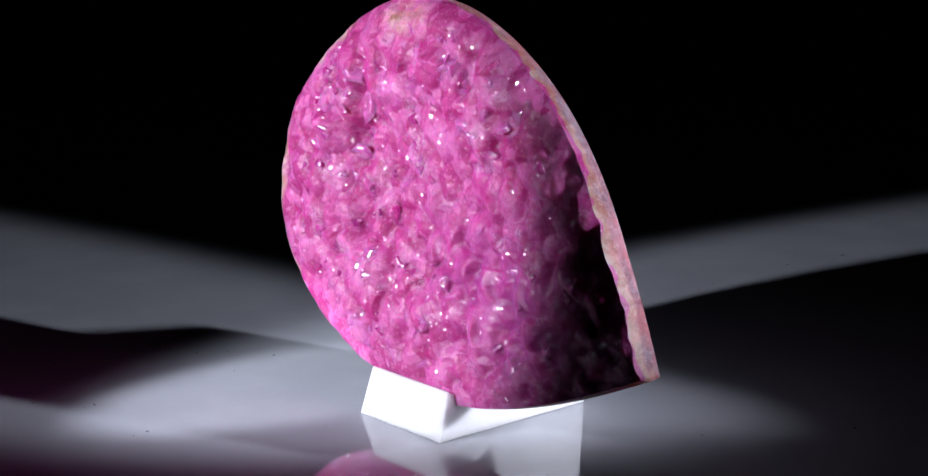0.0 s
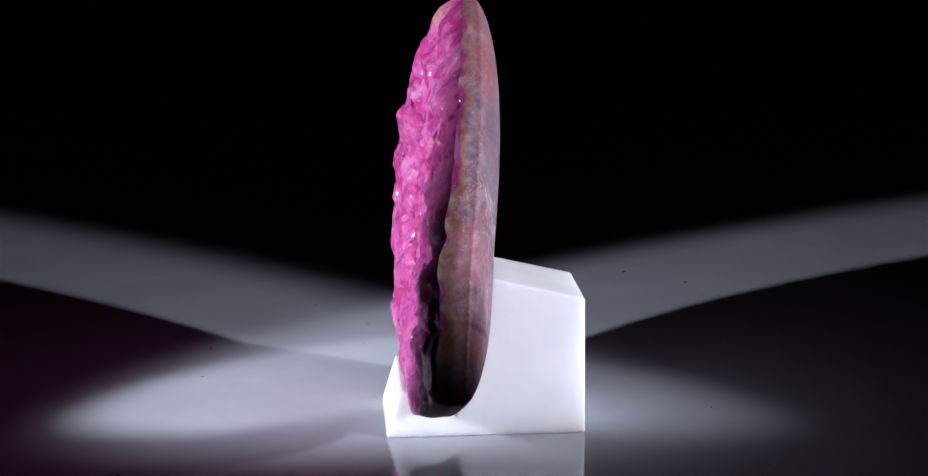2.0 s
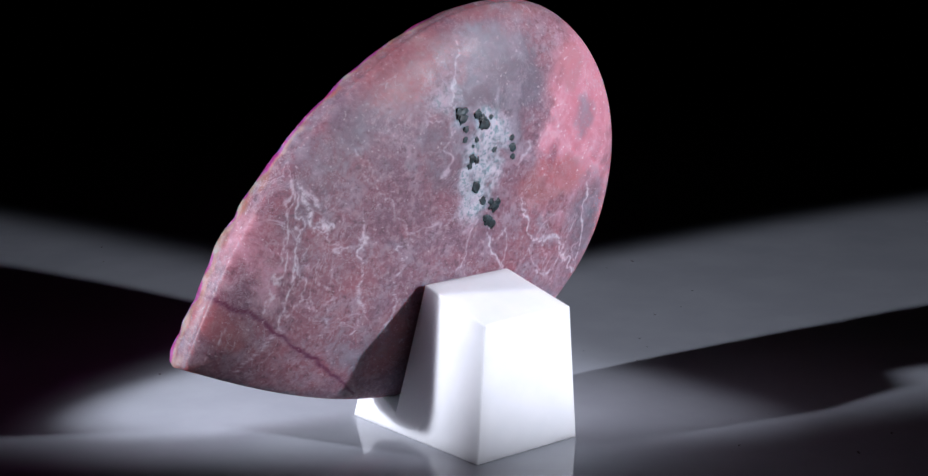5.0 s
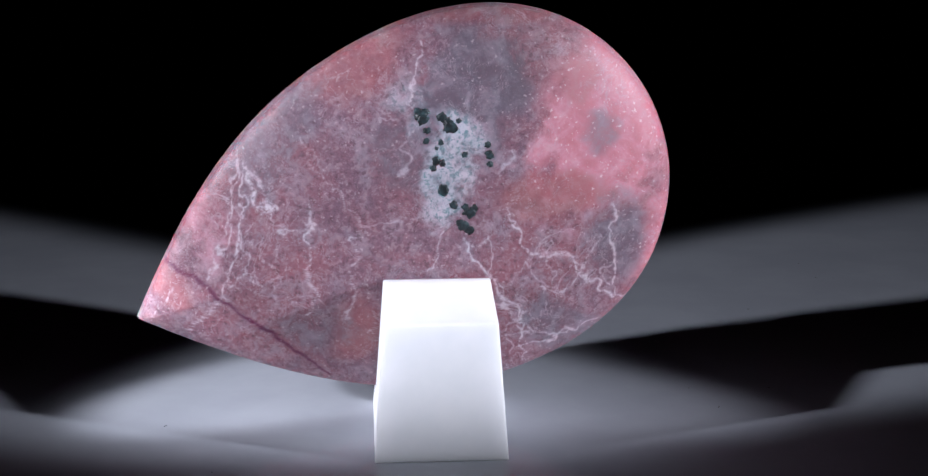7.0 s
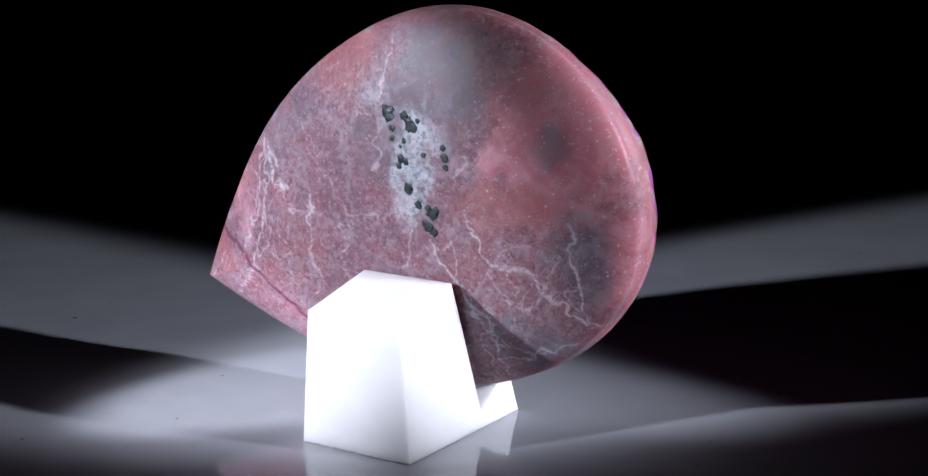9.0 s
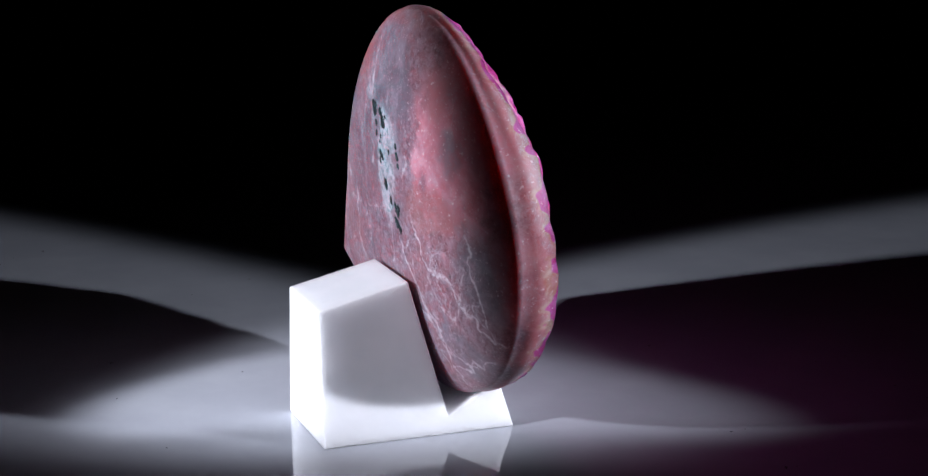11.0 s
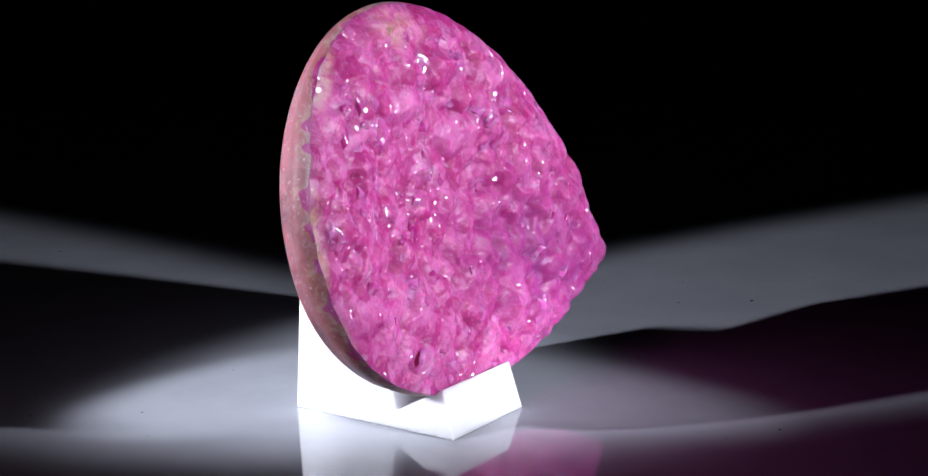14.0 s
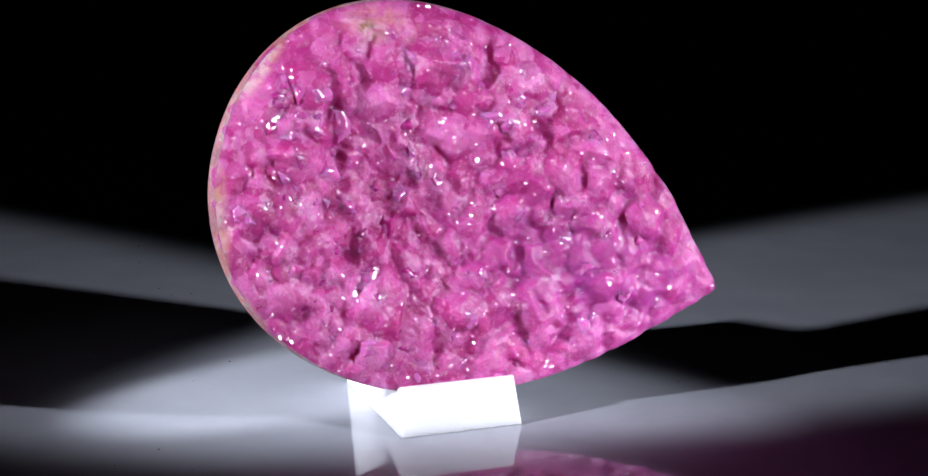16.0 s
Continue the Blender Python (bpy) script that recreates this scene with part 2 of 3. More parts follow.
# ---- the stand ----
def stand():
    """A milky acrylic prism with a notch: a tall back rest and a low front lip, tapering upwards."""
    profile = [(-8.2, 0.0), (20.0, 0.0), (20.0, 19.3), (7.0, 22.4), (1.7, 2.8), (-6.1, 7.0)]

    def half(z):
        return 9.1 - 0.072 * z

    bm = bmesh.new()
    sides = []
    for sign in (-1, 1):
        sides.append([bm.verts.new(((0.6 + sign * half(z)) * MM, y * MM, z * MM)) for y, z in profile])
    bm.faces.new(sides[0])
    bm.faces.new(sides[1][::-1])
    for i in range(len(profile)):
        j = (i + 1) % len(profile)
        bm.faces.new((sides[0][i], sides[1][i], sides[1][j], sides[0][j]))
    bmesh.ops.recalc_face_normals(bm, faces=bm.faces)
    bmesh.ops.bevel(bm, geom=list(bm.edges), offset=0.22 * MM, segments=2, profile=0.5, affect="EDGES")
    ob = part("display_stand", bm, stand_material())
    return tagged(ob, "milky white acrylic notched block holding the stone", "display stand")


# ---- the stone ----
GRAINS = [(2.5, 16.2, 0.98), (2.3, 15.4, 0.73), (1.8, 14.0, 0.49), (1.9, 12.7, 0.41), (-0.3, 15.8, 0.73),
          (-1.4, 14.4, 0.89), (-1.0, 15.2, 0.65), (-0.1, 12.4, 0.41), (0.5, 9.9, 0.57), (-0.3, 9.5, 0.49),
          (1.0, 8.8, 0.41), (-3.3, 10.7, 0.41), (-0.3, 5.7, 0.73), (-1.8, 3.5, 0.57), (-4.0, 2.5, 0.81),
          (-3.4, 3.1, 0.49), (-3.2, 0.5, 0.65), (-3.9, -0.2, 0.65), (-2.7, 0.9, 0.49), (-4.7, 3.0, 0.49),
          (-6.5, 12.0, 0.41), (-6.7, 10.6, 0.57), (-6.8, 9.3, 0.41), (-2.5, 15.4, 0.33), (0.5, 11.6, 0.24)]
LEAN = radians(5.5)
CENTRE = np.array([-5.0, 3.0])
TIP = radians(-20.0)


def outline(phi):
    """The pear outline: distance from CENTRE in mm along the direction phi."""
    off = np.abs((phi - TIP + math.pi) % (2 * math.pi) - math.pi)
    r = 28.144 + 19.594 * np.exp(-off / 0.4)
    for k, (a, b) in enumerate(((1.288, -0.437), (1.051, -1.142), (0.236, -0.386), (0.087, 0.064)), 1):
        r = r + a * np.cos(k * phi) + b * np.sin(k * phi)
    return r


# the large rounded lumps of the crystal front by their radius: places on the stone in mm
LUMPS = {3.9: [(-10.1, 16.8), (-0.5, 20.4), (-20.6, 8.7), (-26.4, 16.3), (-27.6, 1.9), (-10.5, -10.2), (17.0, 11.4), (31.1, -2.5), (1.3, 11.1)],
         3.2: [(-8.6, 23.1), (-18.5, 18.7), (-19.7, 2.5), (-12.9, 2.5), (-11.5, -3.9), (-4.9, 7.7), (10.7, -1.4), (18.2, 3.6), (10.7, 12.2), (13.2, 18.8),
               (23.5, -3.2), (20.7, -20.9), (-3.1, -9.6), (-5.1, -16.2), (-24.5, -9.4), (0.7, -4.9), (1.0, 2.7), (24.8, 8.8), (3.6, 25.0), (-15.6, 26.2)],
         2.6: [(5.0, 16.3), (-23.3, -2.9), (-20.6, -6.9), (-15.0, 12.5), (7.8, -6.3), (23.3, 2.9), (28.1, -8.4), (20.6, -8.2), (6.4, -19.1), (30.4, -14.3),
               (-15.5, -16.1), (36.7, -13.1), (16.1, -2.7), (13.7, -18.9)]}
# hollows between the lumps: place, half width, half height, depth in mm
HOLLOWS = [(-15.9, 17.0, 1.2, 4.5, 1.5), (-15.2, 9.5, 1.3, 3.8, 1.6), (-14.1, -4.5, 1.3, 2.2, 1.0), (9.3, -15.5, 3.2, 2.4, 1.5), (20.9, -14.8, 2.4, 1.5, 1.1), (7.3, 21.5, 1.0, 4.0, 1.2), (27.0, -4.4, 0.9, 2.6, 0.9)]


def crystals(u, v, seed, sizes, chances, tries, spacing, sharp, height, fixed=(), facets=(2, 5)):
    """A layer of rounded crystals, each a bulging tilted top with a few side facets; returns its relief, a tone for each crystal and how near its crown a point is."""
    rng = np.random.RandomState(seed)
    seeds = np.array(fixed, dtype=float).reshape(-1, 3)
    for _ in range(tries):
        x, y = rng.uniform(-38, 46), rng.uniform(-29, 34)
        if math.hypot(x - CENTRE[0], y - CENTRE[1]) > outline(math.atan2(y - CENTRE[1], x - CENTRE[0])) + 0.6:
            continue
        size = rng.choice(sizes, p=chances)
        if np.all((seeds[:, 0] - x) ** 2 + (seeds[:, 1] - y) ** 2 > (spacing * (size + seeds[:, 2])) ** 2):
            seeds = np.vstack([seeds, (x, y, size)])
    total = np.full(u.shape, 1e-3)
    highest = np.full(u.shape, -9.0)
    tone = np.full(u.shape, 0.5)
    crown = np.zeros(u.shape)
    for x, y, size in seeds:
        near = np.flatnonzero((np.abs(u - x) < 1.8 * size) & (np.abs(v - y) < 1.8 * size))
        du = u[near] - x + 0.18 * size * smooth_noise(u[near], v[near], 0.7 * size, 3) + 0.05 * size * smooth_noise(u[near], v[near], 0.25 * size, 5)
        dv = v[near] - y + 0.18 * size * smooth_noise(u[near], v[near], 0.7 * size, 4) + 0.05 * size * smooth_noise(u[near], v[near], 0.25 * size, 8)
        turn = rng.uniform(0, 6.3)
        c, s = math.cos(turn), math.sin(turn)
        long, wide = (c * du + s * dv) / (size * rng.uniform(0.95, 1.3)), (c * dv - s * du) / (size * rng.uniform(0.8, 1.0))
        far = (np.abs(long) ** 2.6 + np.abs(wide) ** 2.6) ** (1 / 2.6)
        tilt = rng.normal(0, 0.16, 2)
        top = rng.uniform(0.25, height) * size
        z = top + tilt[0] * du + tilt[1] * dv - size * rng.uniform(0.22, 0.42) * far ** rng.uniform(1.8, 3.2)
        for j in range(rng.randint(*facets)):
            a = turn + j * 2.1 + rng.normal(0, 0.3)
            slope = rng.uniform(0.25, 0.9)
            reach = size * rng.uniform(0.25, 0.7)
            z = np.minimum(z, top - slope * (du * math.cos(a) + dv * math.sin(a) - reach))
        weight = np.exp(np.clip(sharp * z, -30, 30))
        total[near] += weight
        ahead = z > highest[near]
        wins = near[ahead]
        highest[near] = np.maximum(highest[near], z)
        tone[wins] = rng.random_sample()
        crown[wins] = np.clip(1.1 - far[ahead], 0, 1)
    return np.log(total + math.exp(-0.35 * sharp)) / sharp, tone, crown


def druse_height(u, v):
    """Relief of the crystal front: large lumps, scales over them, hollows and a slow swell."""
    fixed = [(x, y, size) for size, places in LUMPS.items() for x, y in places]
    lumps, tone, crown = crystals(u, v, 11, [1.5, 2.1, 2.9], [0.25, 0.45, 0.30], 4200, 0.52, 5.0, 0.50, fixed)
    scales, fleck, _ = crystals(u, v, 12, [0.55, 0.8, 1.15], [0.4, 0.4, 0.2], 5000, 0.50, 20.0, 0.55, (), (2, 5))
    swell = 0.35 * smooth_noise(u, v, 9, 7) + 0.25 * smooth_noise(u, v, 4.5, 9)
    for x, y, a, b, depth in HOLLOWS:
        swell = swell - depth * np.exp(-((u - x) / a) ** 2 - ((v - y) / b) ** 2)
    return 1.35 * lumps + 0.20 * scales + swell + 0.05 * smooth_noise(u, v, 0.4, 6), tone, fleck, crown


def tablet_mesh(seed, material):
    """An uneven rhombic crystal tablet of about 1 mm radius with stepped and bevelled edges."""
    rng = random.Random(100 + seed)
    count = rng.choice((5, 6, 6, 7))
    angles = [(i + rng.uniform(-0.28, 0.28)) * 2 * math.pi / count for i in range(count)]
    radii = [rng.uniform(0.55, 1.25) for _ in range(count)]
    tip = (rng.uniform(-0.10, 0.10), rng.uniform(-0.10, 0.10))
    bm = bmesh.new()
    loops = []
    for scale, z in ((1.5, -0.4), (1.15, -0.02), (1.0, 0.05), (0.88, 0.07)):
        loops.append([bm.verts.new(MM * Vector((r * scale * math.cos(a), 0.8 * r * scale * math.sin(a), z + tip[0] * r * math.cos(a) + tip[1] * r * math.sin(a)))) for a, r in zip(angles, radii)])
    for low, high in zip(loops, loops[1:]):
        for i in range(count):
            j = (i + 1) % count
            bm.faces.new((low[i], low[j], high[j], high[i]))
    bm.faces.new(loops[-1])
    bm.faces.new(loops[0][::-1])
    mesh = bpy.data.meshes.new("crystal")
    bm.to_mesh(mesh)
    bm.free()
    mesh.materials.append(material)
    return mesh


def along(u, v, path, width, wander=0.8, seed=1):
    """How strongly a mineral vein along that path colours each point."""
    wu = u + wander * smooth_noise(u, v, 1.6, seed) + 0.4 * wander * smooth_noise(u, v, 0.6, seed + 1)
    wv = v + wander * smooth_noise(u, v, 1.6, seed + 2) + 0.4 * wander * smooth_noise(u, v, 0.6, seed + 3)
    nearest = np.full(u.shape, 99.0)
    for (ax, ay), (bx, by) in zip(path, path[1:]):
        dx, dy = bx - ax, by - ay
        s = np.clip(((wu - ax) * dx + (wv - ay) * dy) / (dx * dx + dy * dy + 1e-9), 0, 1)
        nearest = np.minimum(nearest, np.hypot(wu - ax - s * dx, wv - ay - s * dy))
    w = width * (1 + 0.5 * smooth_noise(u, v, 2.2, seed + 4))
    return np.exp(-(nearest / w) ** 2)


def patch(u, v, x, y, a, b, turn=0.0, soft=0.35, seed=20):
    """A blotch of mineral: 1 inside the ellipse, fading across its ragged edge."""
    c, s = math.cos(turn), math.sin(turn)
    du, dv = u - x, v - y
    d = np.hypot((c * du + s * dv) / a, (-s * du + c * dv) / b) + 0.22 * smooth_noise(u, v, 3.0, seed) + 0.12 * smooth_noise(u, v, 1.2, seed + 1)
    return np.clip((1 + soft - d) / (2 * soft), 0, 1)


def back_height(u, v, rho):
    blunt = np.clip(-u / 22, 0, 1)
    rim = -0.9 + 0.015 * u + 0.05 * np.clip(v, 0, None) - 0.3 * blunt
    return rim + (3.1 + 1.5 * blunt) * np.sqrt(np.clip(1 - rho ** (3.5 - 1.5 * blunt), 0, 1)) + (3.0 - 1.2 * blunt) * (1 - rho ** 2)


def back_fields(u, v, rho):
    """Mineral zones of the polished back, by place on the stone in mm."""
    grey = np.maximum.reduce([patch(u, v, -4.6, 20.2, 8.0, 8.5, 0.2), 0.8 * patch(u, v, -25.1, -2.5, 5, 6), 0.75 * patch(u, v, -18.5, -16.6, 9, 4, 0.4),
                              0.62 * patch(u, v, 23.4, 11.6, 11, 4.5, -0.9), 0.7 * patch(u, v, 4.0, 11.1, 6, 7), 0.55 * patch(u, v, 17.2, -15.0, 7, 4), 0.6 * patch(u, v, -22.6, 13.1, 3, 3)])
    pink = np.maximum.reduce([patch(u, v, -24.6, 14.9, 11, 15, 0.5), 0.7 * patch(u, v, -31.7, -2.6, 4, 9), 0.5 * patch(u, v, 34.8, 1.9, 5, 9, -0.6)])
    red = np.maximum.reduce([patch(u, v, -15.7, 4.6, 7.5, 3.5), 0.8 * patch(u, v, 11.5, 22.3, 8, 4, -0.5), 0.9 * patch(u, v, 12.2, -16.1, 4, 5), 0.85 * patch(u, v, 39.1, -8.1, 2.5, 5, -0.6),
                             0.7 * patch(u, v, -7.8, 29.6, 14, 1.6), 0.7 * patch(u, v, -20.9, -19.7, 7, 1.6, 0.65), 0.6 * patch(u, v, -19.5, 21.0, 4, 4)])
    frost = np.maximum(patch(u, v, -1.4, 9.4, 3.2, 8.4, 0.25, 0.3), 0.42 * patch(u, v, 4.4, 16.9, 3, 3.5))
    vein = np.zeros(u.shape)

    def streak(strength, width, *path):
        nonlocal vein
        vein = np.maximum(vein, strength * along(u, v, path, 0.62 * width, seed=int(30 + 7 * len(path) + abs(path[0][0]))))

    streak(0.8, 0.22, (27.6, 9.4), (28.5, 4.5), (29.6, -1.4), (31.4, -5.7), (33.6, -7.6))
    streak(0.9, 0.25, (27.2, 7.8), (27.6, 0.3), (28.9, -4.8), (31.1, -10.0), (33.9, -13.9))
    streak(1, 0.45, (26.8, 7.9), (25.7, 3.8), (24.1, 2.6), (22.3, 2.6))
    streak(0.8, 0.3, (27.3, 9.6), (24.8, 6.3))
    streak(0.9, 0.25, (18.7, 3.2), (18.0, 0.6), (18.7, -3.6), (18.2, -8.1), (17.8, -9.9), (19.6, -12.8))
    streak(0.8, 0.22, (12.3, -1.0), (11.9, -4.5), (12.7, -8.1), (11.9, -11.9), (13.4, -13.7))
    streak(0.8, 0.2, (-0.4, -0.8), (0.4, -3.8), (2.0, -6.9))
    streak(1, 0.32, (-3.7, -2.1), (-4.6, -4.8), (-7.1, -7.6), (-11.5, -13.6), (-11.6, -17.6), (-12.2, -21.5))
    streak(0.9, 0.28, (-9.1, 3.0), (-10.4, -1.0), (-12.5, -4.7), (-16.3, -4.0), (-18.5, -5.1), (-20.3, -8.1), (-24.4, -11.1), (-26.5, -13.1))
    streak(0.85, 0.3, (-24.3, 2.0), (-24.0, -2.5), (-24.4, -6.2), (-24.8, -10.1))
    streak(0.8, 0.22, (-13.5, -8.9), (-16.5, -10.6), (-19.5, -8.5), (-20.7, -6.7))
    streak(0.8, 0.22, (-11.7, -19.2), (-16.0, -18.1), (-19.9, -16.6), (-22.1, -15.9))
    streak(0.7, 0.2, (-6.4, -0.9), (-6.9, -4.0), (-6.3, -7.6))
    streak(0.5, 0.15, (19.7, 13.1), (16.5, 9.1), (12.6, 3.3), (9.4, -1.5))
    streak(0.8, 0.25, (1.9, 14.6), (4.3, 17.4), (3.4, 23.0), (2.6, 25.7))
    streak(0.8, 0.25, (-7.5, -7.7), (-10.6, -14.5), (-12.9, -16.7))
    streak(0.7, 0.22, (41.7, -15.0), (37.9, -9.6))
    streak(0.7, 0.2, (35.7, -16.1), (32.0, -11.4))
    streak(0.6, 0.3, (-15.0, -4.0), (-17.2, -5.5), (-20.2, -5.7))
    streak(0.6, 0.35, (-10.2, 10.7), (-8.6, 8.2))
    streak(0.5, 0.25, (4.4, 13.4), (5.2, 7.5))
    streak(0.6, 0.18, (27.8, 9.2), (29.6, 4.4), (30.7, -1.5))
    streak(0.6, 0.2, (25.7, 4.2), (22.5, -0.2), (18.4, -0.7))
    streak(0.6, 0.18, (31.9, -11.1), (27.2, -6.4), (27.5, -1.3))
    streak(0.6, 0.2, (-20.3, -7.8), (-21.7, -5.0), (-23.1, -2.2))
    streak(0.7, 0.2, (-10.5, -14.7), (-14.2, -16.8), (-18.8, -16.9))
    streak(0.7, 0.2, (-11.5, -13.6), (-9.2, -16.6), (-10.9, -21.0))
    streak(0.5, 0.18, (-12.3, -5.1), (-13.6, -8.0), (-18.3, -11.4))
    streak(0.6, 0.2, (-24.4, -6.2), (-23.0, -8.9), (-25.9, -12.4))
    streak(0.45, 0.18, (11.9, -1.0), (8.4, 0.5), (4.5, 1.3))
    streak(0.5, 0.18, (24.7, -3.8), (22.7, -7.1), (23.3, -11.8))
    streak(0.5, 0.16, (-14.2, -3.5), (-16.0, -6.8), (-15.6, -10.0))
    seam = along(u, v, ((38.7, -5.7), (34.4, -7.6), (30.3, -10.9), (24.7, -15.7), (19.8, -19.8), (15.7, -23.6)), 0.3, 0.35, 90)
    rind = np.clip((rho - 0.94) / 0.05, 0, 1) * np.clip(0.75 + 0.5 * smooth_noise(u, v, 4, 71), 0, 1) * 0.6
    return {"grey": grey, "pink": pink, "red": red, "frost": frost, "vein": vein, "seam": seam, "rind": rind}


def disc_faces(rings, count, flip):
    faces = []
    for j in range(count):
        k = (j + 1) % count
        faces.append((0, 1 + k, 1 + j) if flip else (0, 1 + j, 1 + k))
    for i in range(rings - 1):
        a, b = 1 + i * count, 1 + (i + 1) * count
        for j in range(count):
            k = (j + 1) % count
            faces.append((a + j, a + k, b + k, b + j) if flip else (a + j, b + j, b + k, a + k))
    return faces


def stone():
    """A pear-shaped cabochon: a polished domed back, a ground rim and a front of grown crystals."""
    rings, count = 210, 760
    phi = TIP + np.arange(count) * 2 * math.pi / count
    edge = outline(phi)
    rho = np.concatenate([[0.0], np.repeat(np.sin(np.arange(1, rings + 1) / rings * math.pi / 2), count)])
    reach = np.concatenate([[0.0], np.tile(edge, rings)]) * rho
    angle = np.concatenate([[0.0], np.tile(phi, rings)])
    u = CENTRE[0] + reach * np.cos(angle)
    v = CENTRE[1] + reach * np.sin(angle)
    thing = new("cabochon_stone")

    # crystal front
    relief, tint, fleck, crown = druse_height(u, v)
    bowl = np.clip((rho - 0.15) / 0.55, 0, 1)
    bowl = bowl * bowl * (3 - 2 * bowl)
    inner = -2.0 - bowl * (2.6 - 0.015 * u - 0.03 * np.clip(u, None, 0)) - 0.9 * relief
    lip = -4.2 + 0.02 * u + 0.04 * np.clip(u, None, 0) + 0.08 * np.clip(v, 0, None) - (0.25 + 0.45 * np.clip(u / 25, 0, 1) * np.clip((8 - v) / 12, 0, 1)) * relief
    front = inner + (lip - inner) * rho ** 9.5 + 1.25 * np.clip((v - 13) / 10, 0, 1) * np.clip(0.6 - u / 25, 0.3, 1)
    front = np.minimum(front, back_height(u, v, rho) - 1.2)
    pale = patch(u, v, -10.0, 26.6, 1.4, 1.2, 0.0, 0.5)
    cream = np.maximum.reduce([0.6 * patch(u, v, -8.0, 27.0, 5.0, 2.5), patch(u, v, -25.6, 22.2, 1.8, 5.0, -0.75), patch(u, v, -33.2, 4, 1.8, 13), 0.9 * patch(u, v, -29.5, -11.5, 1.4, 9, 0.6)])
    dim_purple = patch(u, v, 24, -11, 19, 10, -0.4, 0.6)
    rng = random.Random(9)
    # clusters that carry the painted white glints and a glossier coat
    sparkle = np.zeros(u.shape)
    for i in range(26):
        size = rng.uniform(0.7, 1.5)
        sparkle = np.maximum(sparkle, rng.uniform(0.5, 0.95) * patch(u, v, rng.uniform(-26, 32), rng.uniform(-18, 20), size, 0.8 * size, rng.uniform(0, 3), 0.5, 40 + i))
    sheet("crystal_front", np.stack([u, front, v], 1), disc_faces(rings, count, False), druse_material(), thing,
          "crust of glossy magenta calcite crystals", {"tint": tint, "fleck": fleck, "crown": crown, "pale": pale, "cream": cream, "dim_purple": dim_purple, "sparkle": sparkle})

    # single crystals that stand out of the crust
    clear = tablet_material()
    tablets = [tablet_mesh(i, clear) for i in range(8)]
    rng = random.Random(21)
    placed = []
    while len(placed) < 105:
        a, far = rng.uniform(0, 2 * math.pi), 0.90 * math.sqrt(rng.random())
        x = CENTRE[0] + far * float(outline(a)) * math.cos(a)
        y = CENTRE[1] + far * float(outline(a)) * math.sin(a)
        if any((x - px) ** 2 + (y - py) ** 2 < 4.0 for px, py in placed):
            continue
        placed.append((x, y))
        size = rng.uniform(0.9, 1.3) * rng.choice((0.6, 0.9, 1.2, 1.5))
        near = (np.abs(u - x) < 0.45 * size) & (np.abs(v - y) < 0.45 * size)
        depth = float(np.median(front[near])) if near.any() else -4.0
        slope_u = slope_v = 0.0
        if near.sum() > 8:
            fit = np.linalg.lstsq(np.stack([u[near] - x, v[near] - y, np.ones(near.sum())], 1), front[near], rcond=None)[0]
            slope_u, slope_v = (float(np.clip(k, -0.6, 0.6)) for k in fit[:2])
        ob = new("crystal", tablets[rng.randrange(8)])
        ob.parent = thing
        facing = Vector((slope_u + rng.gauss(0, 0.2), -1, slope_v + rng.gauss(0, 0.2))).normalized()
        turn = facing.to_track_quat("Z", "Y").to_matrix().to_4x4() @ Matrix.Rotation(rng.uniform(0, 6.3), 4, "Z")
        ob.matrix_local = Matrix.Translation(Vector((x, depth + 0.09 * size, y)) * MM) @ turn @ Matrix.Diagonal((size, size, 0.8 * size, 1))

    # polished back and rim in one skin
    skin = back_height(u, v, rho)
    low = front[-count:]
    wall_u, wall_v, wall_w, wall_t = [], [], [], []
    steps = 14
    for i in range(1, steps + 1):
        s = i / steps
        out = 1.0 + (0.008 + 0.010 * np.clip(-np.cos(phi), 0, 1)) * math.sin(math.pi * s) ** 2
        wall_u.append(CENTRE[0] + edge * out * np.cos(phi))
        wall_v.append(CENTRE[1] + edge * out * np.sin(phi))
        wall_w.append(skin[-count:] * (1 - s) + (low + 0.02) * s)
        wall_t.append(np.full(count, s))
    uu, vv = np.concatenate([u, *wall_u]), np.concatenate([v, *wall_v])
    ww = np.concatenate([skin, *wall_w])
    rr = np.concatenate([rho, np.ones(count * steps)])
    fields = back_fields(uu, vv, rr)
    across = np.concatenate([np.zeros(len(u)), *wall_t])
    ragged = across + 0.35 * smooth_noise(np.arctan2(vv, uu) * 30, ww, 1.3, 55)
    fields["rind"] = np.where(across > 0, np.clip((ragged - 0.45 + 0.004 * uu) * 2.5 + 0.15, 0, 1), 0.3 * fields["rind"])
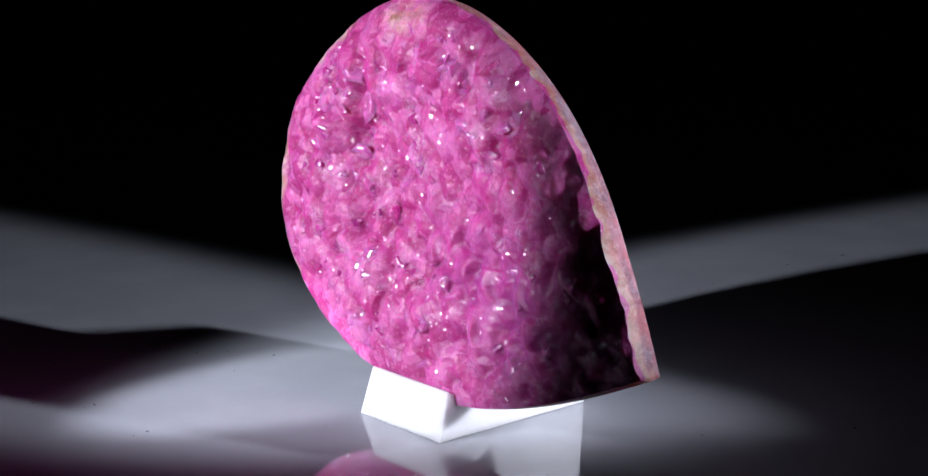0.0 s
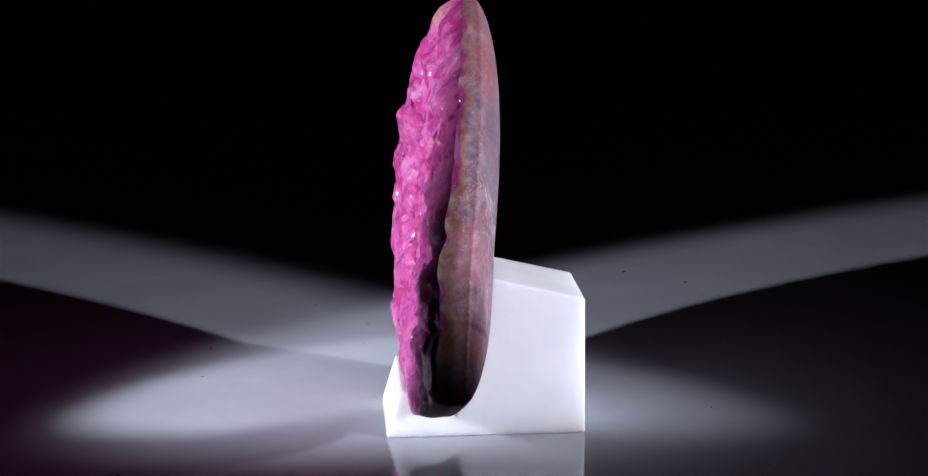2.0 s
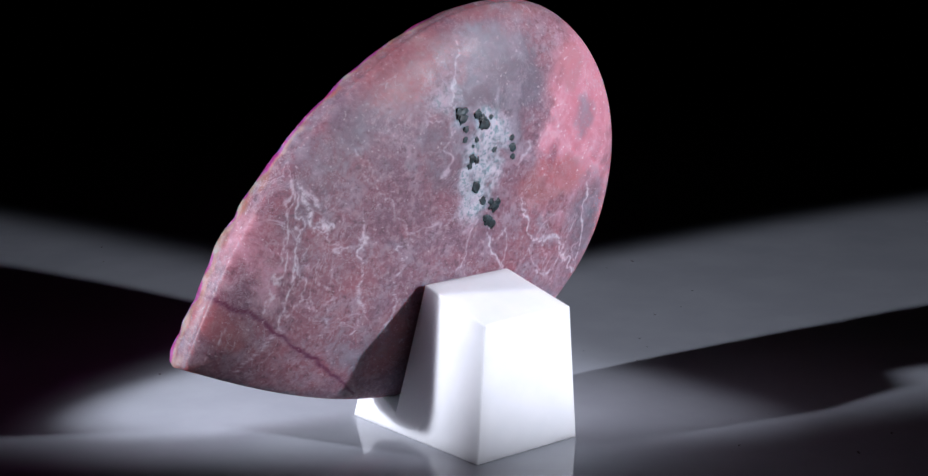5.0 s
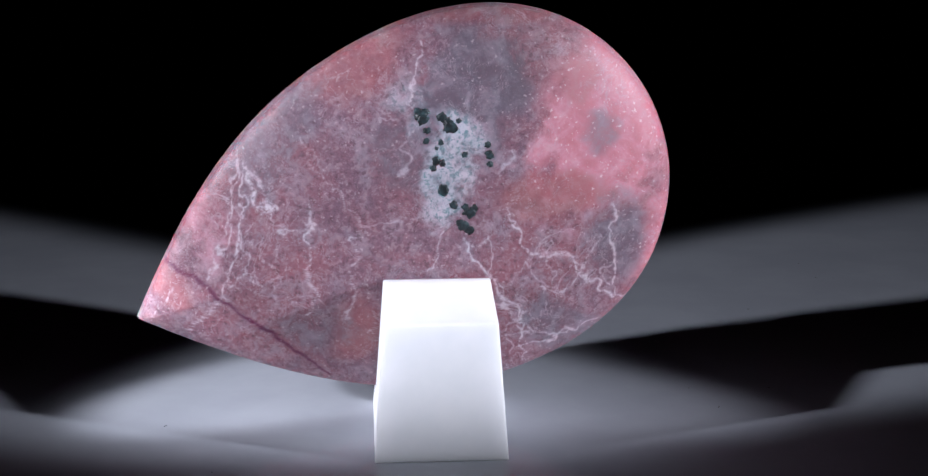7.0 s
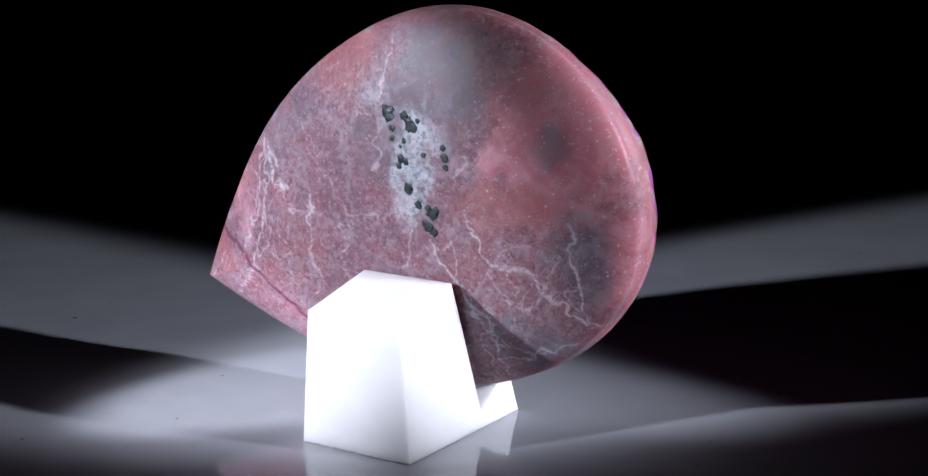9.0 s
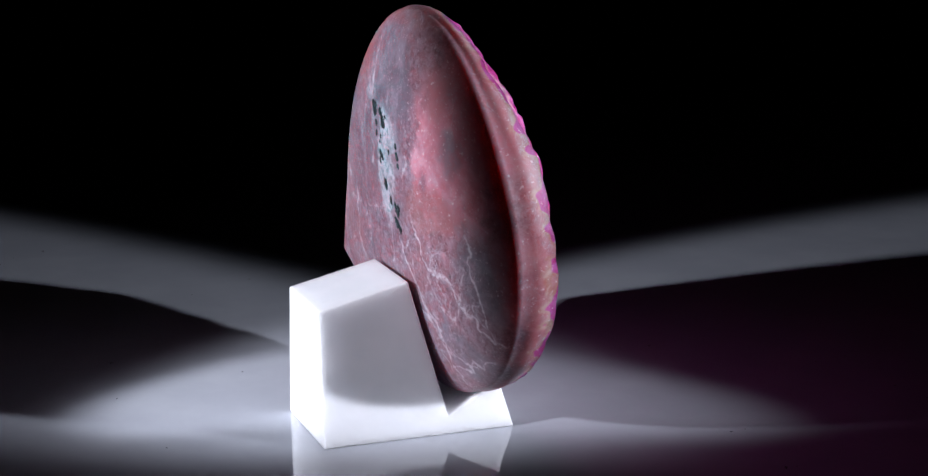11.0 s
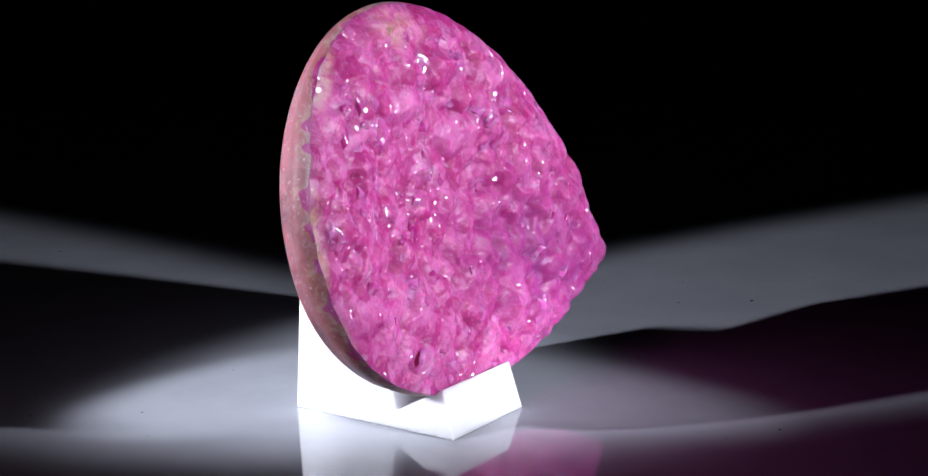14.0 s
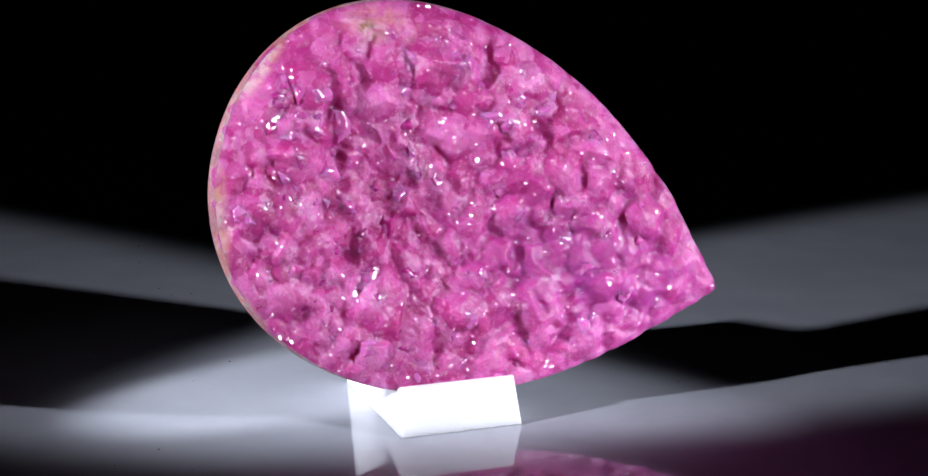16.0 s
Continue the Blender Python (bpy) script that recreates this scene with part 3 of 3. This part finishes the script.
    # rim and wall redder: glow of light through the stone, added to its own tone
    fields["red"] = np.maximum(fields["red"], 0.5 * np.clip((rr - 0.80) / 0.2, 0, 1) * np.clip(-uu / 18, 0, 1))
    fields["pink"] = np.maximum(fields["pink"], 0.6 * np.clip(across * 3, 0, 1) * np.clip(-uu / 12, 0, 1))
    fields["red"] = np.maximum(fields["red"], 0.8 * np.clip(across * 3, 0, 1) * np.clip(-uu / 12, 0, 1))
    fields["bleed"] = np.where(across > 0, np.clip((ragged - 0.80) * 4, 0, 1), 0.0)
    sheet("polished_back", np.stack([uu, ww, vv], 1), disc_faces(rings + steps, count, True), cabochon_material(), thing,
          "polished dusky rose back with pale veins", fields)

    # dark mineral grains set into the back
    dark = inclusion_material()
    rng = random.Random(4)
    for gu, gv, gr in GRAINS:
        d = np.array([gu, gv]) - CENTRE
        w = float(back_height(gu, gv, np.hypot(*d) / outline(math.atan2(d[1], d[0]))))
        bm = bmesh.new()
        bmesh.ops.create_icosphere(bm, subdivisions=3, radius=1)
        shift = Vector((rng.uniform(0, 9), rng.uniform(0, 9), 0))
        for vert in bm.verts:
            vert.co *= 1 + 0.75 * noise.noise(vert.co * 1.7 + shift)
            vert.co = Vector((gu + vert.co.x * gr, w + 0.01 + vert.co.y * 0.06, gv + vert.co.z * gr)) * MM
        for face in bm.faces:
            face.smooth = True
        part("mineral_grain", bm, dark, thing, "blackish green mineral inclusion")
    return tagged(thing, "pear-shaped pink crystal druse cabochon leaning on the white stand", "gemstone")


room()
DISC = turntable()
DUST = dust(DISC)
STAND = stand()
STONE = stone()


def motions():
    """Everything on the disc turns with it, clockwise as seen from above."""
    rest = pose(0, 2.0 * MM, 30.0 * MM) @ Matrix.Rotation(-LEAN, 4, "X")
    times = [0.5 * i for i in range(33)]
    turn = {t: Matrix.Rotation(radians(-50.21 - 18.2014 * t), 4, "Z") for t in times}
    walk(DISC, [(t, turn[t]) for t in times])
    walk(DUST, [(t, turn[t]) for t in times])
    walk(STAND, [(t, turn[t]) for t in times])
    walk(STONE, [(t, turn[t] @ rest) for t in times])


motions()
